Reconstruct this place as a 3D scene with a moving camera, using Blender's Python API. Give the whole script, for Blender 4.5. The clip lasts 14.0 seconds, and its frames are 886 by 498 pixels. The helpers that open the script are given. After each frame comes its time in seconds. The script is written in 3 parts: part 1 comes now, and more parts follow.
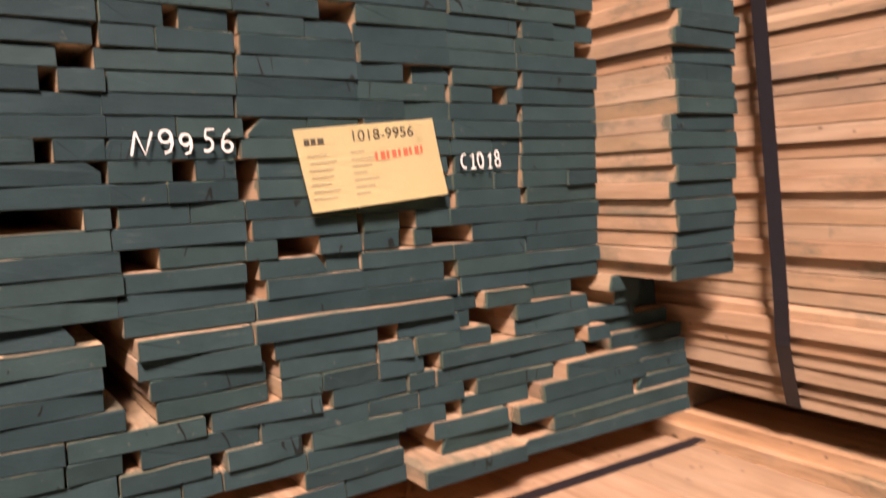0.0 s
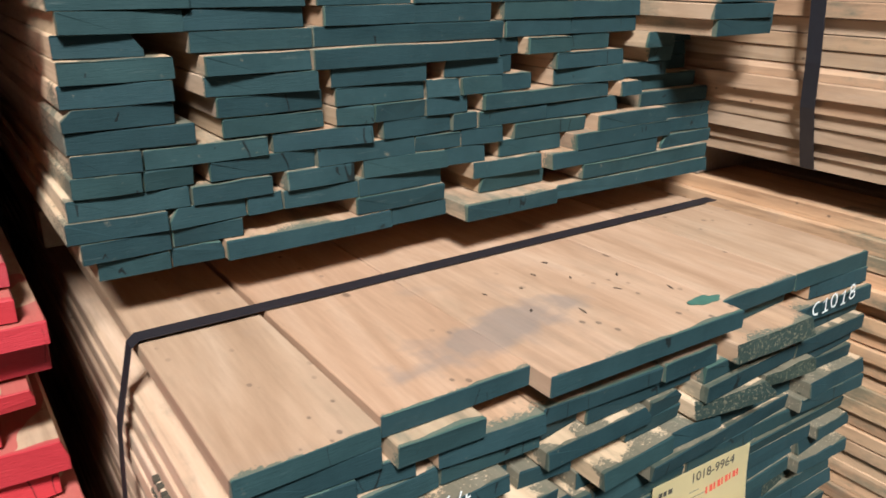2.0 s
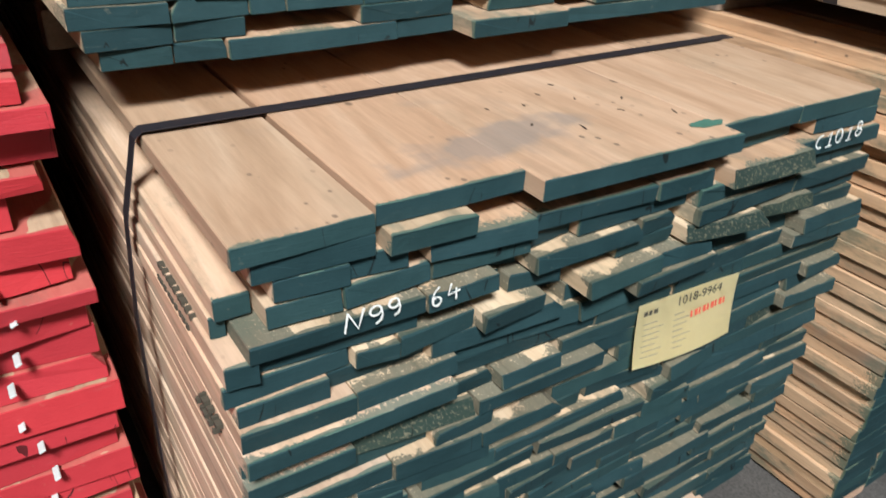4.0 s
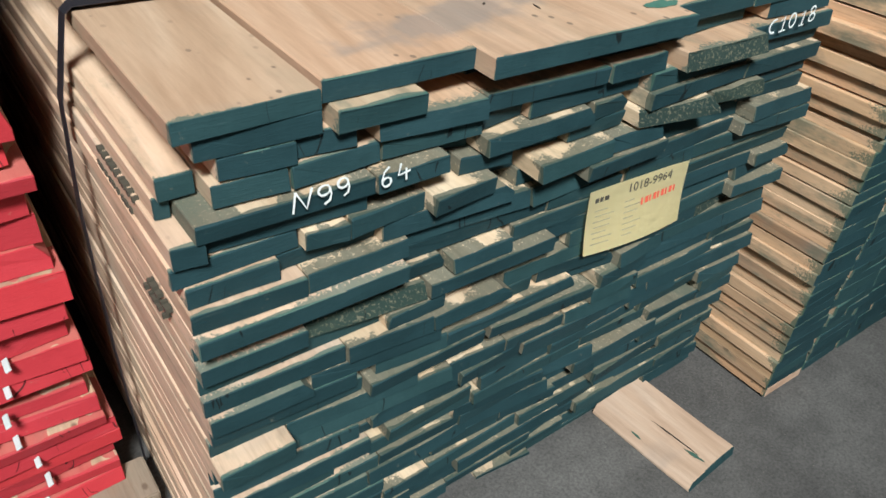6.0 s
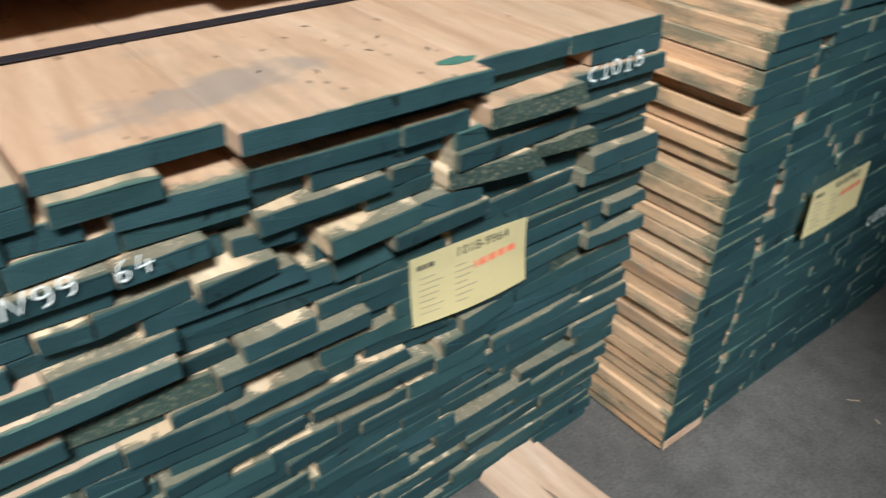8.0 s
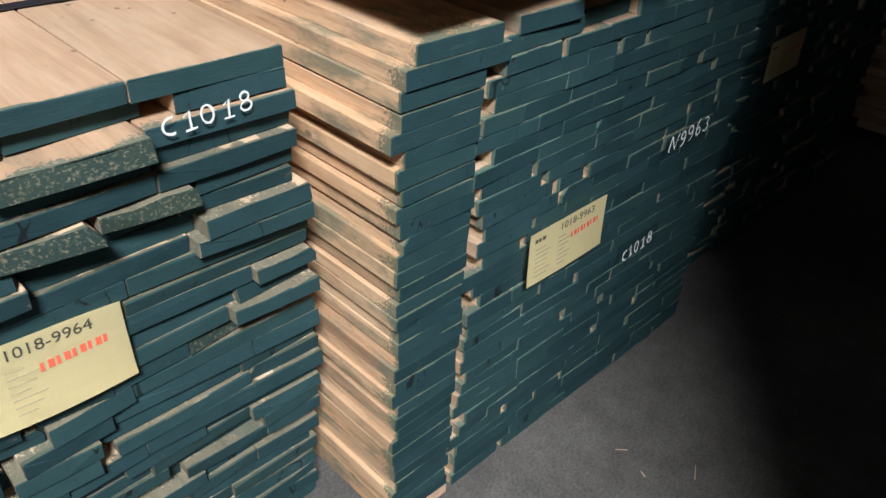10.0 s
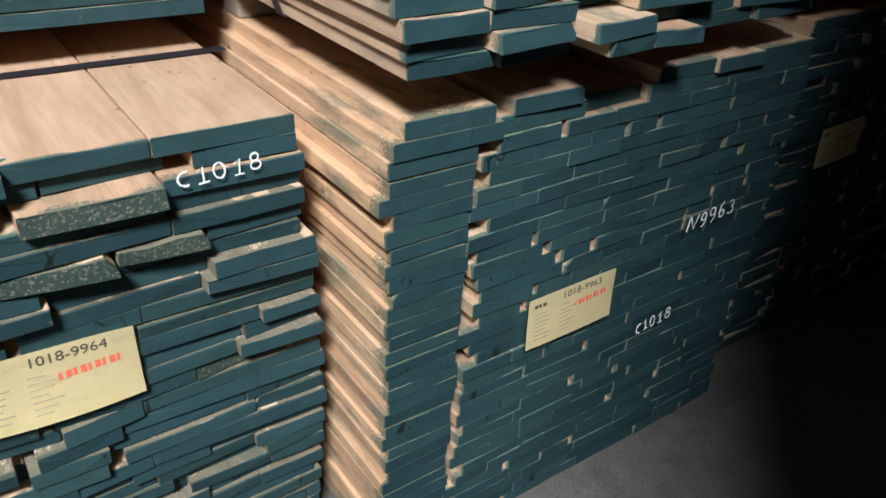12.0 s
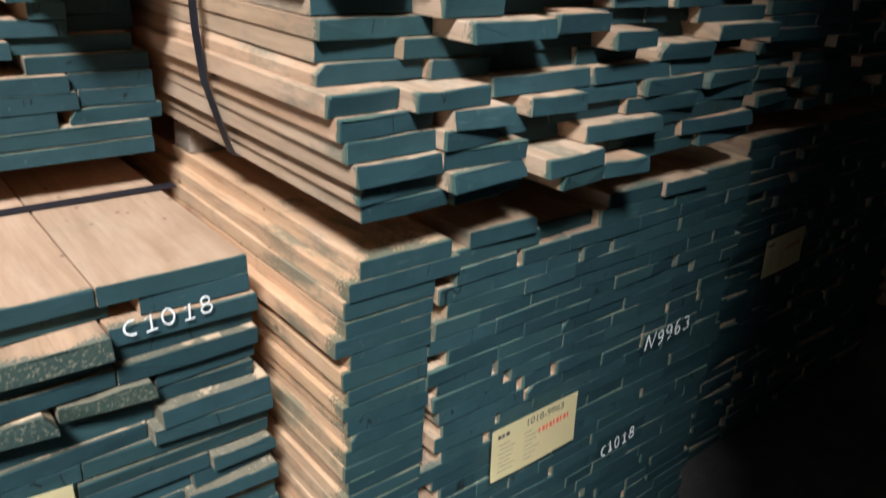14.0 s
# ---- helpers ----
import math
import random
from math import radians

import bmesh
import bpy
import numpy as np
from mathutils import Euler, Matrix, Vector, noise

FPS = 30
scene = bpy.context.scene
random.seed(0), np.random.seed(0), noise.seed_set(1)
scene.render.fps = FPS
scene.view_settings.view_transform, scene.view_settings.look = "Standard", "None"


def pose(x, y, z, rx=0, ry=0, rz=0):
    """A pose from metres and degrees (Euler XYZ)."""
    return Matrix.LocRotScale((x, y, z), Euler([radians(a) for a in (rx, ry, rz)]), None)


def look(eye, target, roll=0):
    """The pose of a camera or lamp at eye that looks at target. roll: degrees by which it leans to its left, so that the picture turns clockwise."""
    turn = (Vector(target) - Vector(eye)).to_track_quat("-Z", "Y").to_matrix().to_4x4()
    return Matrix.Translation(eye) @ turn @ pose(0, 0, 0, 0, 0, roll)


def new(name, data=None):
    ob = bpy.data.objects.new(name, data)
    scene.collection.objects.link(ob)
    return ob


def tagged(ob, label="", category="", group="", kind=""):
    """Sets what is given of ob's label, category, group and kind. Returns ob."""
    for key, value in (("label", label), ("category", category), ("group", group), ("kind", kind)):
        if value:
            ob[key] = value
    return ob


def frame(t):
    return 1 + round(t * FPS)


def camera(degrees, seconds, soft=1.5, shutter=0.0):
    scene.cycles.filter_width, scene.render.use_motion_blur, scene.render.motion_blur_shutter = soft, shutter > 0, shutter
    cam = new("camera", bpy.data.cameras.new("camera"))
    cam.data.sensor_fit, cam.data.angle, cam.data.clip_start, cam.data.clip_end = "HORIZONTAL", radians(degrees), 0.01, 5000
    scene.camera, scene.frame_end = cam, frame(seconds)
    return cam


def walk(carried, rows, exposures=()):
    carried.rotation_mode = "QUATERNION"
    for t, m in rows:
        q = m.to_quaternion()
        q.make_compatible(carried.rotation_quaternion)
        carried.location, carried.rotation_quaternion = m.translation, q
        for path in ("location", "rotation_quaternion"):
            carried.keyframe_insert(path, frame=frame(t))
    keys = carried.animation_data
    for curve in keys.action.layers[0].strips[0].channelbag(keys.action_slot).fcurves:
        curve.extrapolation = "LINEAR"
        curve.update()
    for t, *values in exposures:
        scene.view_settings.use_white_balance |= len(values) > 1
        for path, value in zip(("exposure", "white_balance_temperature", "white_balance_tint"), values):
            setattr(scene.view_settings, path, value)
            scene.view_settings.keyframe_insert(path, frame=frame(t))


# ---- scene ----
cam = camera(59.8, 14.0, soft=1.5, shutter=0.5)
PATH = [
    (0, (0.321, 0.401, 1.476), (1.415, 2.067, 1.3), -2.2),
    (0.5, (0.253, 0.42, 1.472), (1.444, 1.981, 1.096), -1.6),
    (1, (0.233, 0.411, 1.43), (1.425, 1.936, 0.925), 0.2),
    (1.5, (0.223, 0.411, 1.409), (1.356, 1.942, 0.799), 1.0),
    (2, (0.205, 0.405, 1.4), (1.27, 1.953, 0.715), 0.5),
    (2.5, (0.19, 0.396, 1.401), (1.201, 1.961, 0.675), 0.1),
    (3, (0.183, 0.372, 1.378), (1.161, 1.932, 0.598), 0.4),
    (3.5, (0.181, 0.357, 1.346), (1.142, 1.863, 0.446), 1.8),
    (4, (0.197, 0.358, 1.331), (1.164, 1.8, 0.338), 2.7),
    (4.2, (0.2, 0.361, 1.329), (1.17, 1.777, 0.303), 2.6),
    (6.3, (0.199, 0.333, 1.289), (1.205, 1.593, 0.106), 5.1),
    (6.5, (0.196, 0.327, 1.283), (1.214, 1.581, 0.103), 5.6),
    (7, (0.211, 0.319, 1.279), (1.233, 1.573, 0.102), 6.4),
    (7.5, (0.284, 0.304, 1.286), (1.288, 1.594, 0.134), 4.7),
    (8, (0.456, 0.267, 1.305), (1.514, 1.563, 0.209), 1.7),
    (8.5, (0.593, 0.224, 1.298), (1.79, 1.425, 0.238), 1.5),
    (9, (0.686, 0.213, 1.283), (1.957, 1.313, 0.2), 1.8),
    (9.2, (0.755, 0.231, 1.277), (2.037, 1.304, 0.18), 2.4),
    (11.3, (1.059, 0.036, 1.357), (2.04, 1.395, 0.266), 3.8),
    (11.5, (1.055, 0.03, 1.361), (2.037, 1.404, 0.29), 3.5),
    (12, (1.052, 0.016, 1.371), (2.078, 1.397, 0.352), 3.4),
    (12.5, (1.058, 0.025, 1.375), (2.135, 1.398, 0.397), 3.6),
    (13, (1.063, 0.037, 1.375), (2.174, 1.403, 0.426), 3.4),
    (13.5, (1.067, 0.044, 1.385), (2.205, 1.42, 0.484), 3.1),
    (14, (1.07, 0.05, 1.408), (2.251, 1.463, 0.629), 3.0),
]
walk(cam, [(t, look(eye, target, roll)) for t, eye, target, roll in PATH], [(0, 0.26, 8900, 44), (0.5, 0.18, 7450, 21), (1.3, 0.14, 6500, 13), (4, 0.1, 6250, 9), (7, 0.06, 6050, 4), (8.5, 0.26, 6150, 7), (14, 0.28, 6100, 12)])

# ---- world and lights ----
world = bpy.data.worlds.new("world")
scene.world = world
world.use_nodes = True
world.node_tree.nodes["Background"].inputs[0].default_value = (0.55, 0.6, 0.65, 1)
world.node_tree.nodes["Background"].inputs[1].default_value = 0.007


def area_lamp(name, eye, target, sx, sy, power, colour):
    data = bpy.data.lights.new(name, "AREA")
    data.shape, data.size, data.size_y, data.energy, data.color = "RECTANGLE", sx, sy, power, colour
    ob = new(name, data)
    ob.matrix_world = look(eye, target)
    return ob


# daylight through the roof light behind the walk
area_lamp("roof_light", (-2.5, -4.5, 8.2), (1.0, 1.0, 0.8), 2.0, 2.0, 2640, (1.0, 0.975, 0.945))

# ---- materials ----


def nodes_of(name, rough=0.7):
    mat = bpy.data.materials.new(name)
    mat.use_nodes = True
    nt = mat.node_tree
    b = nt.nodes["Principled BSDF"]
    b.inputs["Roughness"].default_value = rough
    return mat, nt, b


def node(nt, kind, **kw):
    n = nt.nodes.new(kind)
    for k, v in kw.items():
        n.inputs[k.replace("_", " ")].default_value = v
    return n


def mapped(nt, scale, coord="Object", spread=True):
    """Coordinates of a piece, shifted at random from piece to piece."""
    tc = nt.nodes.new("ShaderNodeTexCoord")
    mp = nt.nodes.new("ShaderNodeMapping")
    mp.inputs["Scale"].default_value = scale
    if spread:
        oi = nt.nodes.new("ShaderNodeObjectInfo")
        mul = nt.nodes.new("ShaderNodeVectorMath")
        mul.operation = "MULTIPLY"
        mul.inputs[1].default_value = (37.0, 53.0, 71.0)
        nt.links.new(oi.outputs["Random"], mul.inputs[0])
        add = nt.nodes.new("ShaderNodeVectorMath")
        nt.links.new(tc.outputs[coord], mp.inputs["Vector"])
        nt.links.new(mp.outputs[0], add.inputs[0])
        nt.links.new(mul.outputs[0], add.inputs[1])
        return add.outputs[0]
    nt.links.new(tc.outputs[coord], mp.inputs["Vector"])
    return mp.outputs[0]


def ramp(nt, fac, stops):
    r = nt.nodes.new("ShaderNodeValToRGB")
    while len(r.color_ramp.elements) < len(stops):
        r.color_ramp.elements.new(0.5)
    for e, (p, c) in zip(r.color_ramp.elements, stops):
        e.position, e.color = p, (*c, 1)
    nt.links.new(fac, r.inputs[0])
    return r.outputs[0]


def mix(nt, fac, a, b, blend="MIX"):
    m = nt.nodes.new("ShaderNodeMix")
    m.data_type, m.blend_type = "RGBA", blend
    for sock, v in ((m.inputs[0], fac), (m.inputs[6], a), (m.inputs[7], b)):
        if isinstance(v, (int, float)):
            sock.default_value = v
        elif isinstance(v, tuple):
            sock.default_value = (*v, 1)
        else:
            nt.links.new(v, sock)
    return m.outputs[2]


def maths(nt, op, a, b=0.0):
    m = nt.nodes.new("ShaderNodeMath")
    m.operation = op
    for sock, v in zip(m.inputs, (a, b)):
        if isinstance(v, (int, float)):
            sock.default_value = v
        else:
            nt.links.new(v, sock)
    return m.outputs[0]


def noise_of(nt, vec, scale, detail=4.0, rough=0.55, distort=0.0):
    n = node(nt, "ShaderNodeTexNoise", Scale=scale, Detail=detail, Roughness=rough, Distortion=distort)
    nt.links.new(vec, n.inputs["Vector"])
    return n.outputs["Fac"]


def bump(nt, b, height, strength, distance):
    n = node(nt, "ShaderNodeBump", Strength=strength, Distance=distance)
    nt.links.new(height, n.inputs["Height"])
    nt.links.new(n.outputs[0], b.inputs["Normal"])


def wood_material(name, paint=None, tint=(1, 1, 1), overspray=0.02, thin=0.0, smear=None, streaks=0.42, mould_strength=0.62, mixed=1.0, mould_from=0.53, speck_size=0.07):
    """Rough sawn oak; the end paint has splashed over the edges near the ends."""
    mat, nt, b = nodes_of(name, 0.8)
    vec = mapped(nt, (1.0, 0.07, 1.0))
    broad = noise_of(nt, mapped(nt, (1.0, 0.16, 1.0)), 8.0, 4.0, 0.55, 2.2)
    grain = noise_of(nt, vec, 120.0, 5.0, 0.65, 0.4)
    t = tint
    col = ramp(nt, broad, [(0.25, (0.40 * t[0], 0.285 * t[1], 0.195 * t[2])), (0.5, (0.51 * t[0], 0.385 * t[1], 0.28 * t[2])), (0.75, (0.58 * t[0], 0.465 * t[1], 0.36 * t[2]))])
    col = mix(nt, 0.2, col, ramp(nt, grain, [(0.3, (0.3, 0.24, 0.2)), (0.6, (1, 1, 1))]), "MULTIPLY")
    streak = noise_of(nt, mapped(nt, (1.0, 0.05, 1.0)), 46.0, 5.0, 0.7, 0.8)
    col = mix(nt, streaks, col, ramp(nt, streak, [(0.32, (0.45, 0.38, 0.32)), (0.48, (1, 1, 1)), (0.68, (1.08, 1.05, 1.0))]), "MULTIPLY")
    # saw marks across the board
    cross = mapped(nt, (0.4, 1.0, 1.0))
    saw = noise_of(nt, cross, 160.0, 2.0)
    # per-board shade
    oi = nt.nodes.new("ShaderNodeObjectInfo")
    shade = ramp(nt, oi.outputs["Random"], [(0.0, (0.66, 0.6, 0.54)), (0.2, (0.98, 0.96, 0.9)), (0.45, (1.0, 0.85, 0.72)), (0.7, (1.06, 1.03, 0.97)), (0.88, (0.82, 0.8, 0.7)), (1.0, (1.0, 0.92, 0.8))])
    col = mix(nt, mixed, col, shade, "MULTIPLY")
    # grey weathering and brown stains
    spots = mapped(nt, (1.0, 0.45, 1.0))
    stain = noise_of(nt, spots, 5.5, 5.0, 0.6)
    col = mix(nt, maths(nt, "MULTIPLY", ramp(nt, stain, [(0.58, (0, 0, 0)), (0.75, (1, 1, 1))]), 0.5), col, (0.19, 0.145, 0.115))
    grey = noise_of(nt, mapped(nt, (1.0, 1.6, 1.0)), 3.4, 4.0, 0.55)
    col = mix(nt, maths(nt, "MULTIPLY", ramp(nt, grey, [(0.60, (0, 0, 0)), (0.72, (1, 1, 1))]), 0.35), col, (0.22, 0.2, 0.185))
    dots = node(nt, "ShaderNodeTexVoronoi", Scale=38.0)
    nt.links.new(mapped(nt, (1.0, 0.7, 1.0)), dots.inputs["Vector"])
    speck = maths(nt, "MULTIPLY", ramp(nt, dots.outputs["Distance"], [(speck_size, (1, 1, 1)), (speck_size + 0.05, (0, 0, 0))]), ramp(nt, noise_of(nt, spots, 4.0), [(0.53, (0, 0, 0)), (0.6, (1, 1, 1))]))
    col = mix(nt, maths(nt, "MULTIPLY", speck, 0.75), col, (0.13, 0.09, 0.065))
    knots = node(nt, "ShaderNodeTexVoronoi", Scale=9.0)
    nt.links.new(mapped(nt, (1.0, 0.6, 1.0)), knots.inputs["Vector"])
    col = mix(nt, ramp(nt, knots.outputs["Distance"], [(0.03, (0.7, 0.7, 0.7)), (0.06, (0, 0, 0))]), col, (0.09, 0.055, 0.035))
    if paint:
        tc = nt.nodes.new("ShaderNodeTexCoord")
        sep = nt.nodes.new("ShaderNodeSeparateXYZ")
        nt.links.new(tc.outputs["Object"], sep.inputs[0])
        fine = noise_of(nt, mapped(nt, (1, 1, 1)), 230.0, 3.0, 0.75)
        wide = noise_of(nt, mapped(nt, (1, 0.5, 1)), 11.0, 2.0)
        reach = maths(nt, "MULTIPLY", maths(nt, "SUBTRACT", wide, 0.42), overspray * 8)
        near = maths(nt, "SUBTRACT", 1.0, maths(nt, "DIVIDE", sep.outputs["Y"], maths(nt, "MAXIMUM", reach, 0.004)))
        mask = ramp(nt, maths(nt, "ADD", maths(nt, "MULTIPLY", near, 0.45), maths(nt, "SUBTRACT", fine, 0.45)), [(0.22 + thin, (0, 0, 0)), (0.3 + thin, (1, 1, 1))])
        mask = maths(nt, "MULTIPLY", mask, maths(nt, "GREATER_THAN", near, 0.0))
        col = mix(nt, maths(nt, "MULTIPLY", mask, 0.75), col, paint)
        lip = maths(nt, "ADD", sep.outputs["Y"], maths(nt, "MULTIPLY", maths(nt, "SUBTRACT", wide, 0.5), 0.03))
        col = mix(nt, maths(nt, "MULTIPLY", maths(nt, "LESS_THAN", lip, 0.0035), 0.8), col, paint)
        # green and grey mould on the first stretch of some boards
        mould = noise_of(nt, mapped(nt, (1.0, 0.35, 1.0)), 13.0, 5.0, 0.7)
        patch = ramp(nt, mould, [(mould_from, (0, 0, 0)), (mould_from + 0.13, (1, 1, 1))])
        patch = maths(nt, "MULTIPLY", patch, maths(nt, "LESS_THAN", sep.outputs["Y"], 0.28))
        col = mix(nt, maths(nt, "MULTIPLY", patch, mould_strength), col, mix(nt, fine, paint, (0.16, 0.17, 0.12)))
    if smear:
        # one grey water stain that runs across several boards
        geo = nt.nodes.new("ShaderNodeNewGeometry")
        mp = nt.nodes.new("ShaderNodeMapping")
        mp.vector_type = "TEXTURE"
        mp.inputs["Location"].default_value, mp.inputs["Scale"].default_value = smear[0], smear[1]
        mp.inputs["Rotation"].default_value = (0, 0, 0.15)
        nt.links.new(geo.outputs["Position"], mp.inputs["Vector"])
        far = nt.nodes.new("ShaderNodeVectorMath")
        far.operation = "LENGTH"
        nt.links.new(mp.outputs[0], far.inputs[0])
        ragged = node(nt, "ShaderNodeTexNoise", Scale=22.0, Detail=5.0)
        nt.links.new(geo.outputs["Position"], ragged.inputs["Vector"])
        edge = maths(nt, "ADD", far.outputs["Value"], maths(nt, "MULTIPLY", maths(nt, "SUBTRACT", ragged.outputs["Fac"], 0.5), 1.6))
        col = mix(nt, maths(nt, "MULTIPLY", ramp(nt, edge, [(0.55, (1, 1, 1)), (1.0, (0, 0, 0))]), 0.55), col, (0.2, 0.185, 0.175))
    nt.links.new(col, b.inputs["Base Color"])
    bump(nt, b, maths(nt, "ADD", grain, maths(nt, "MULTIPLY", saw, 0.6)), 0.35, 0.002)
    return mat


def paint_material(name, dark, light, rough=0.7, spec=0.18, fray=0.66):
    """Thin end paint on sawn end grain."""
    mat, nt, b = nodes_of(name, rough)
    vec = mapped(nt, (1, 1, 1))
    broad = noise_of(nt, vec, 11.0, 6.0, 0.7)
    saw = noise_of(nt, mapped(nt, (6.0, 1.0, 60.0)), 9.0, 3.0)
    col = mix(nt, broad, dark, light)
    oi = nt.nodes.new("ShaderNodeObjectInfo")
    shade = ramp(nt, oi.outputs["Random"], [(0.0, (0.75, 0.8, 0.8)), (0.5, (1, 1, 1)), (1.0, (1.15, 1.1, 1.0))])
    col = mix(nt, 1.0, col, shade, "MULTIPLY")
    fine = noise_of(nt, vec, 60.0 if fray > 0.6 else 210.0, 5.0, 0.7)
    col = mix(nt, maths(nt, "MULTIPLY", ramp(nt, fine, [(fray, (0, 0, 0)), (fray + 0.08, (1, 1, 1))]), 0.35 if fray > 0.6 else 0.4), col, (0.28, 0.24, 0.16))
    crackle = noise_of(nt, mapped(nt, (1.0, 1.0, 0.25)), 16.0, 2.0, 0.5, 0.6)
    line = maths(nt, "LESS_THAN", maths(nt, "ABSOLUTE", maths(nt, "SUBTRACT", crackle, 0.5)), 0.007)
    line = maths(nt, "MULTIPLY", line, maths(nt, "GREATER_THAN", noise_of(nt, vec, 12.0, 2.0), 0.61))
    col = mix(nt, maths(nt, "MULTIPLY", line, 0.8), col, (0.006, 0.007, 0.007))
    scuff = noise_of(nt, mapped(nt, (0.5, 1.0, 5.0)), 22.0, 6.0, 0.75)
    col = mix(nt, maths(nt, "MULTIPLY", ramp(nt, scuff, [(0.62, (0, 0, 0)), (0.75, (1, 1, 1))]), 0.3), col, (0.13, 0.17, 0.16))
    nt.links.new(col, b.inputs["Base Color"])
    b.inputs["Specular IOR Level"].default_value = spec
    bump(nt, b, maths(nt, "ADD", saw, fine), 0.35, 0.002)
    return mat


def plain_material(name, colour, rough=0.6, spot=0.25, scale=30.0, metal=0.0):
    mat, nt, b = nodes_of(name, rough)
    n = noise_of(nt, mapped(nt, (1, 1, 1)), scale, 5.0, 0.6)
    dark = tuple(c * (1 - spot) for c in colour)
    nt.links.new(mix(nt, n, dark, tuple(min(1, c * (1 + spot * 0.6)) for c in colour)), b.inputs["Base Color"])
    b.inputs["Metallic"].default_value = metal
    bump(nt, b, n, 0.15, 0.002)
    return mat


def floor_material():
    mat, nt, b = nodes_of("worn_concrete", 0.85)
    vec = mapped(nt, (1, 1, 1), spread=False)
    big = noise_of(nt, vec, 1.6, 5.0, 0.6)
    mid = noise_of(nt, vec, 14.0, 5.0, 0.65)
    fine = noise_of(nt, vec, 150.0, 4.0, 0.75)
    col = ramp(nt, big, [(0.3, (0.066, 0.063, 0.06)), (0.7, (0.13, 0.125, 0.118))])
    col = mix(nt, 0.6, col, ramp(nt, mid, [(0.3, (0.5, 0.5, 0.5)), (0.65, (1.1, 1.1, 1.1))]), "MULTIPLY")
    col = mix(nt, 0.5, col, ramp(nt, fine, [(0.38, (0.3, 0.3, 0.3)), (0.6, (1.25, 1.25, 1.25))]), "MULTIPLY")
    dust = ramp(nt, noise_of(nt, vec, 330.0, 2.0), [(0.68, (0, 0, 0)), (0.74, (1, 1, 1))])
    col = mix(nt, maths(nt, "MULTIPLY", dust, 0.5), col, (0.36, 0.31, 0.25))
    nt.links.new(col, b.inputs["Base Color"])
    bump(nt, b, maths(nt, "ADD", maths(nt, "MULTIPLY", fine, 0.5), mid), 0.3, 0.004)
    return mat


wood = wood_material("sawn_oak_green_ends", (0.03, 0.10, 0.085))
top_wood = wood_material("sawn_oak_top", (0.03, 0.10, 0.085), tint=(0.95, 0.88, 0.84), overspray=0.008, streaks=0.07, mould_strength=0.12, mixed=0.6, speck_size=0.11, smear=((0.79, 1.12, 0.95), (0.2, 0.055, 0.1)))
speckled_wood = wood_material("sawn_oak_speckled", (0.025, 0.055, 0.045), tint=(1.3, 1.36, 1.3), overspray=0.22, thin=0.07, mixed=0.5)
wood_red = wood_material("sawn_oak_red_ends", (0.45, 0.04, 0.05), overspray=0.3, thin=-0.3)
bare_wood = wood_material("bare_oak", tint=(1.06, 1.02, 1.06), streaks=0.2, mixed=0.5)
edge_wood = wood_material("mouldy_oak_edges", (0.03, 0.085, 0.06), tint=(1.18, 1.1, 1.0), overspray=0.05, thin=0.05, streaks=0.6, mould_strength=0.7, mould_from=0.5)
pale_edge = wood_material("pale_oak_edges", (0.03, 0.10, 0.085), tint=(1.28, 1.26, 1.28), overspray=0.02, streaks=0.3, mould_strength=0.4, mixed=0.6)
old_wood = wood_material("weathered_wood", tint=(0.5, 0.55, 0.62))
green_paint = paint_material("green_end_paint", (0.008, 0.026, 0.031), (0.029, 0.070, 0.080))
rough_end = paint_material("torn_end_grain", (0.01, 0.028, 0.028), (0.04, 0.058, 0.046), 0.9, fray=0.54)
red_paint = paint_material("red_end_paint", (0.33, 0.024, 0.034), (0.46, 0.042, 0.054), 0.5)
strap_mat = plain_material("black_strap", (0.022, 0.022, 0.028), 0.4, 0.3, 80)
paper_mat = plain_material("yellow_paper", (0.86, 0.75, 0.42), 0.75, 0.05, 25)
ink_mat = plain_material("black_ink", (0.06, 0.055, 0.04), 0.7, 0.1)
pale_ink = plain_material("pale_print", (0.44, 0.38, 0.22), 0.7, 0.2, 300)
red_ink = plain_material("red_ink", (0.78, 0.13, 0.07), 0.7, 0.3, 200)
chalk_mat = plain_material("white_chalk", (0.78, 0.82, 0.8), 0.9, 0.35, 250)
film_mat = plain_material("clear_film", (0.55, 0.6, 0.6), 0.2, 0.2)
wall_mat = plain_material("grey_wall", (0.09, 0.088, 0.085), 0.85, 0.35, 3.0)
roof_mat = plain_material("dark_roof", (0.04, 0.04, 0.042), 0.8, 0.3, 2.0)
floor_mat = floor_material()

# ---- builders ----


def box_into(bm, x0, x1, y0, y1, z0, z1, slot=0):
    """A box; returns its faces, that of the low y end first."""
    v = [bm.verts.new(p) for p in ((x0, y0, z0), (x1, y0, z0), (x1, y0, z1), (x0, y0, z1), (x0, y1, z0), (x1, y1, z0), (x1, y1, z1), (x0, y1, z1))]
    f = [bm.faces.new([v[i] for i in q]) for q in ((0, 1, 2, 3), (5, 4, 7, 6), (4, 0, 3, 7), (1, 5, 6, 2), (3, 2, 6, 7), (4, 5, 1, 0))]
    for face in f:
        face.material_index = slot
    return f


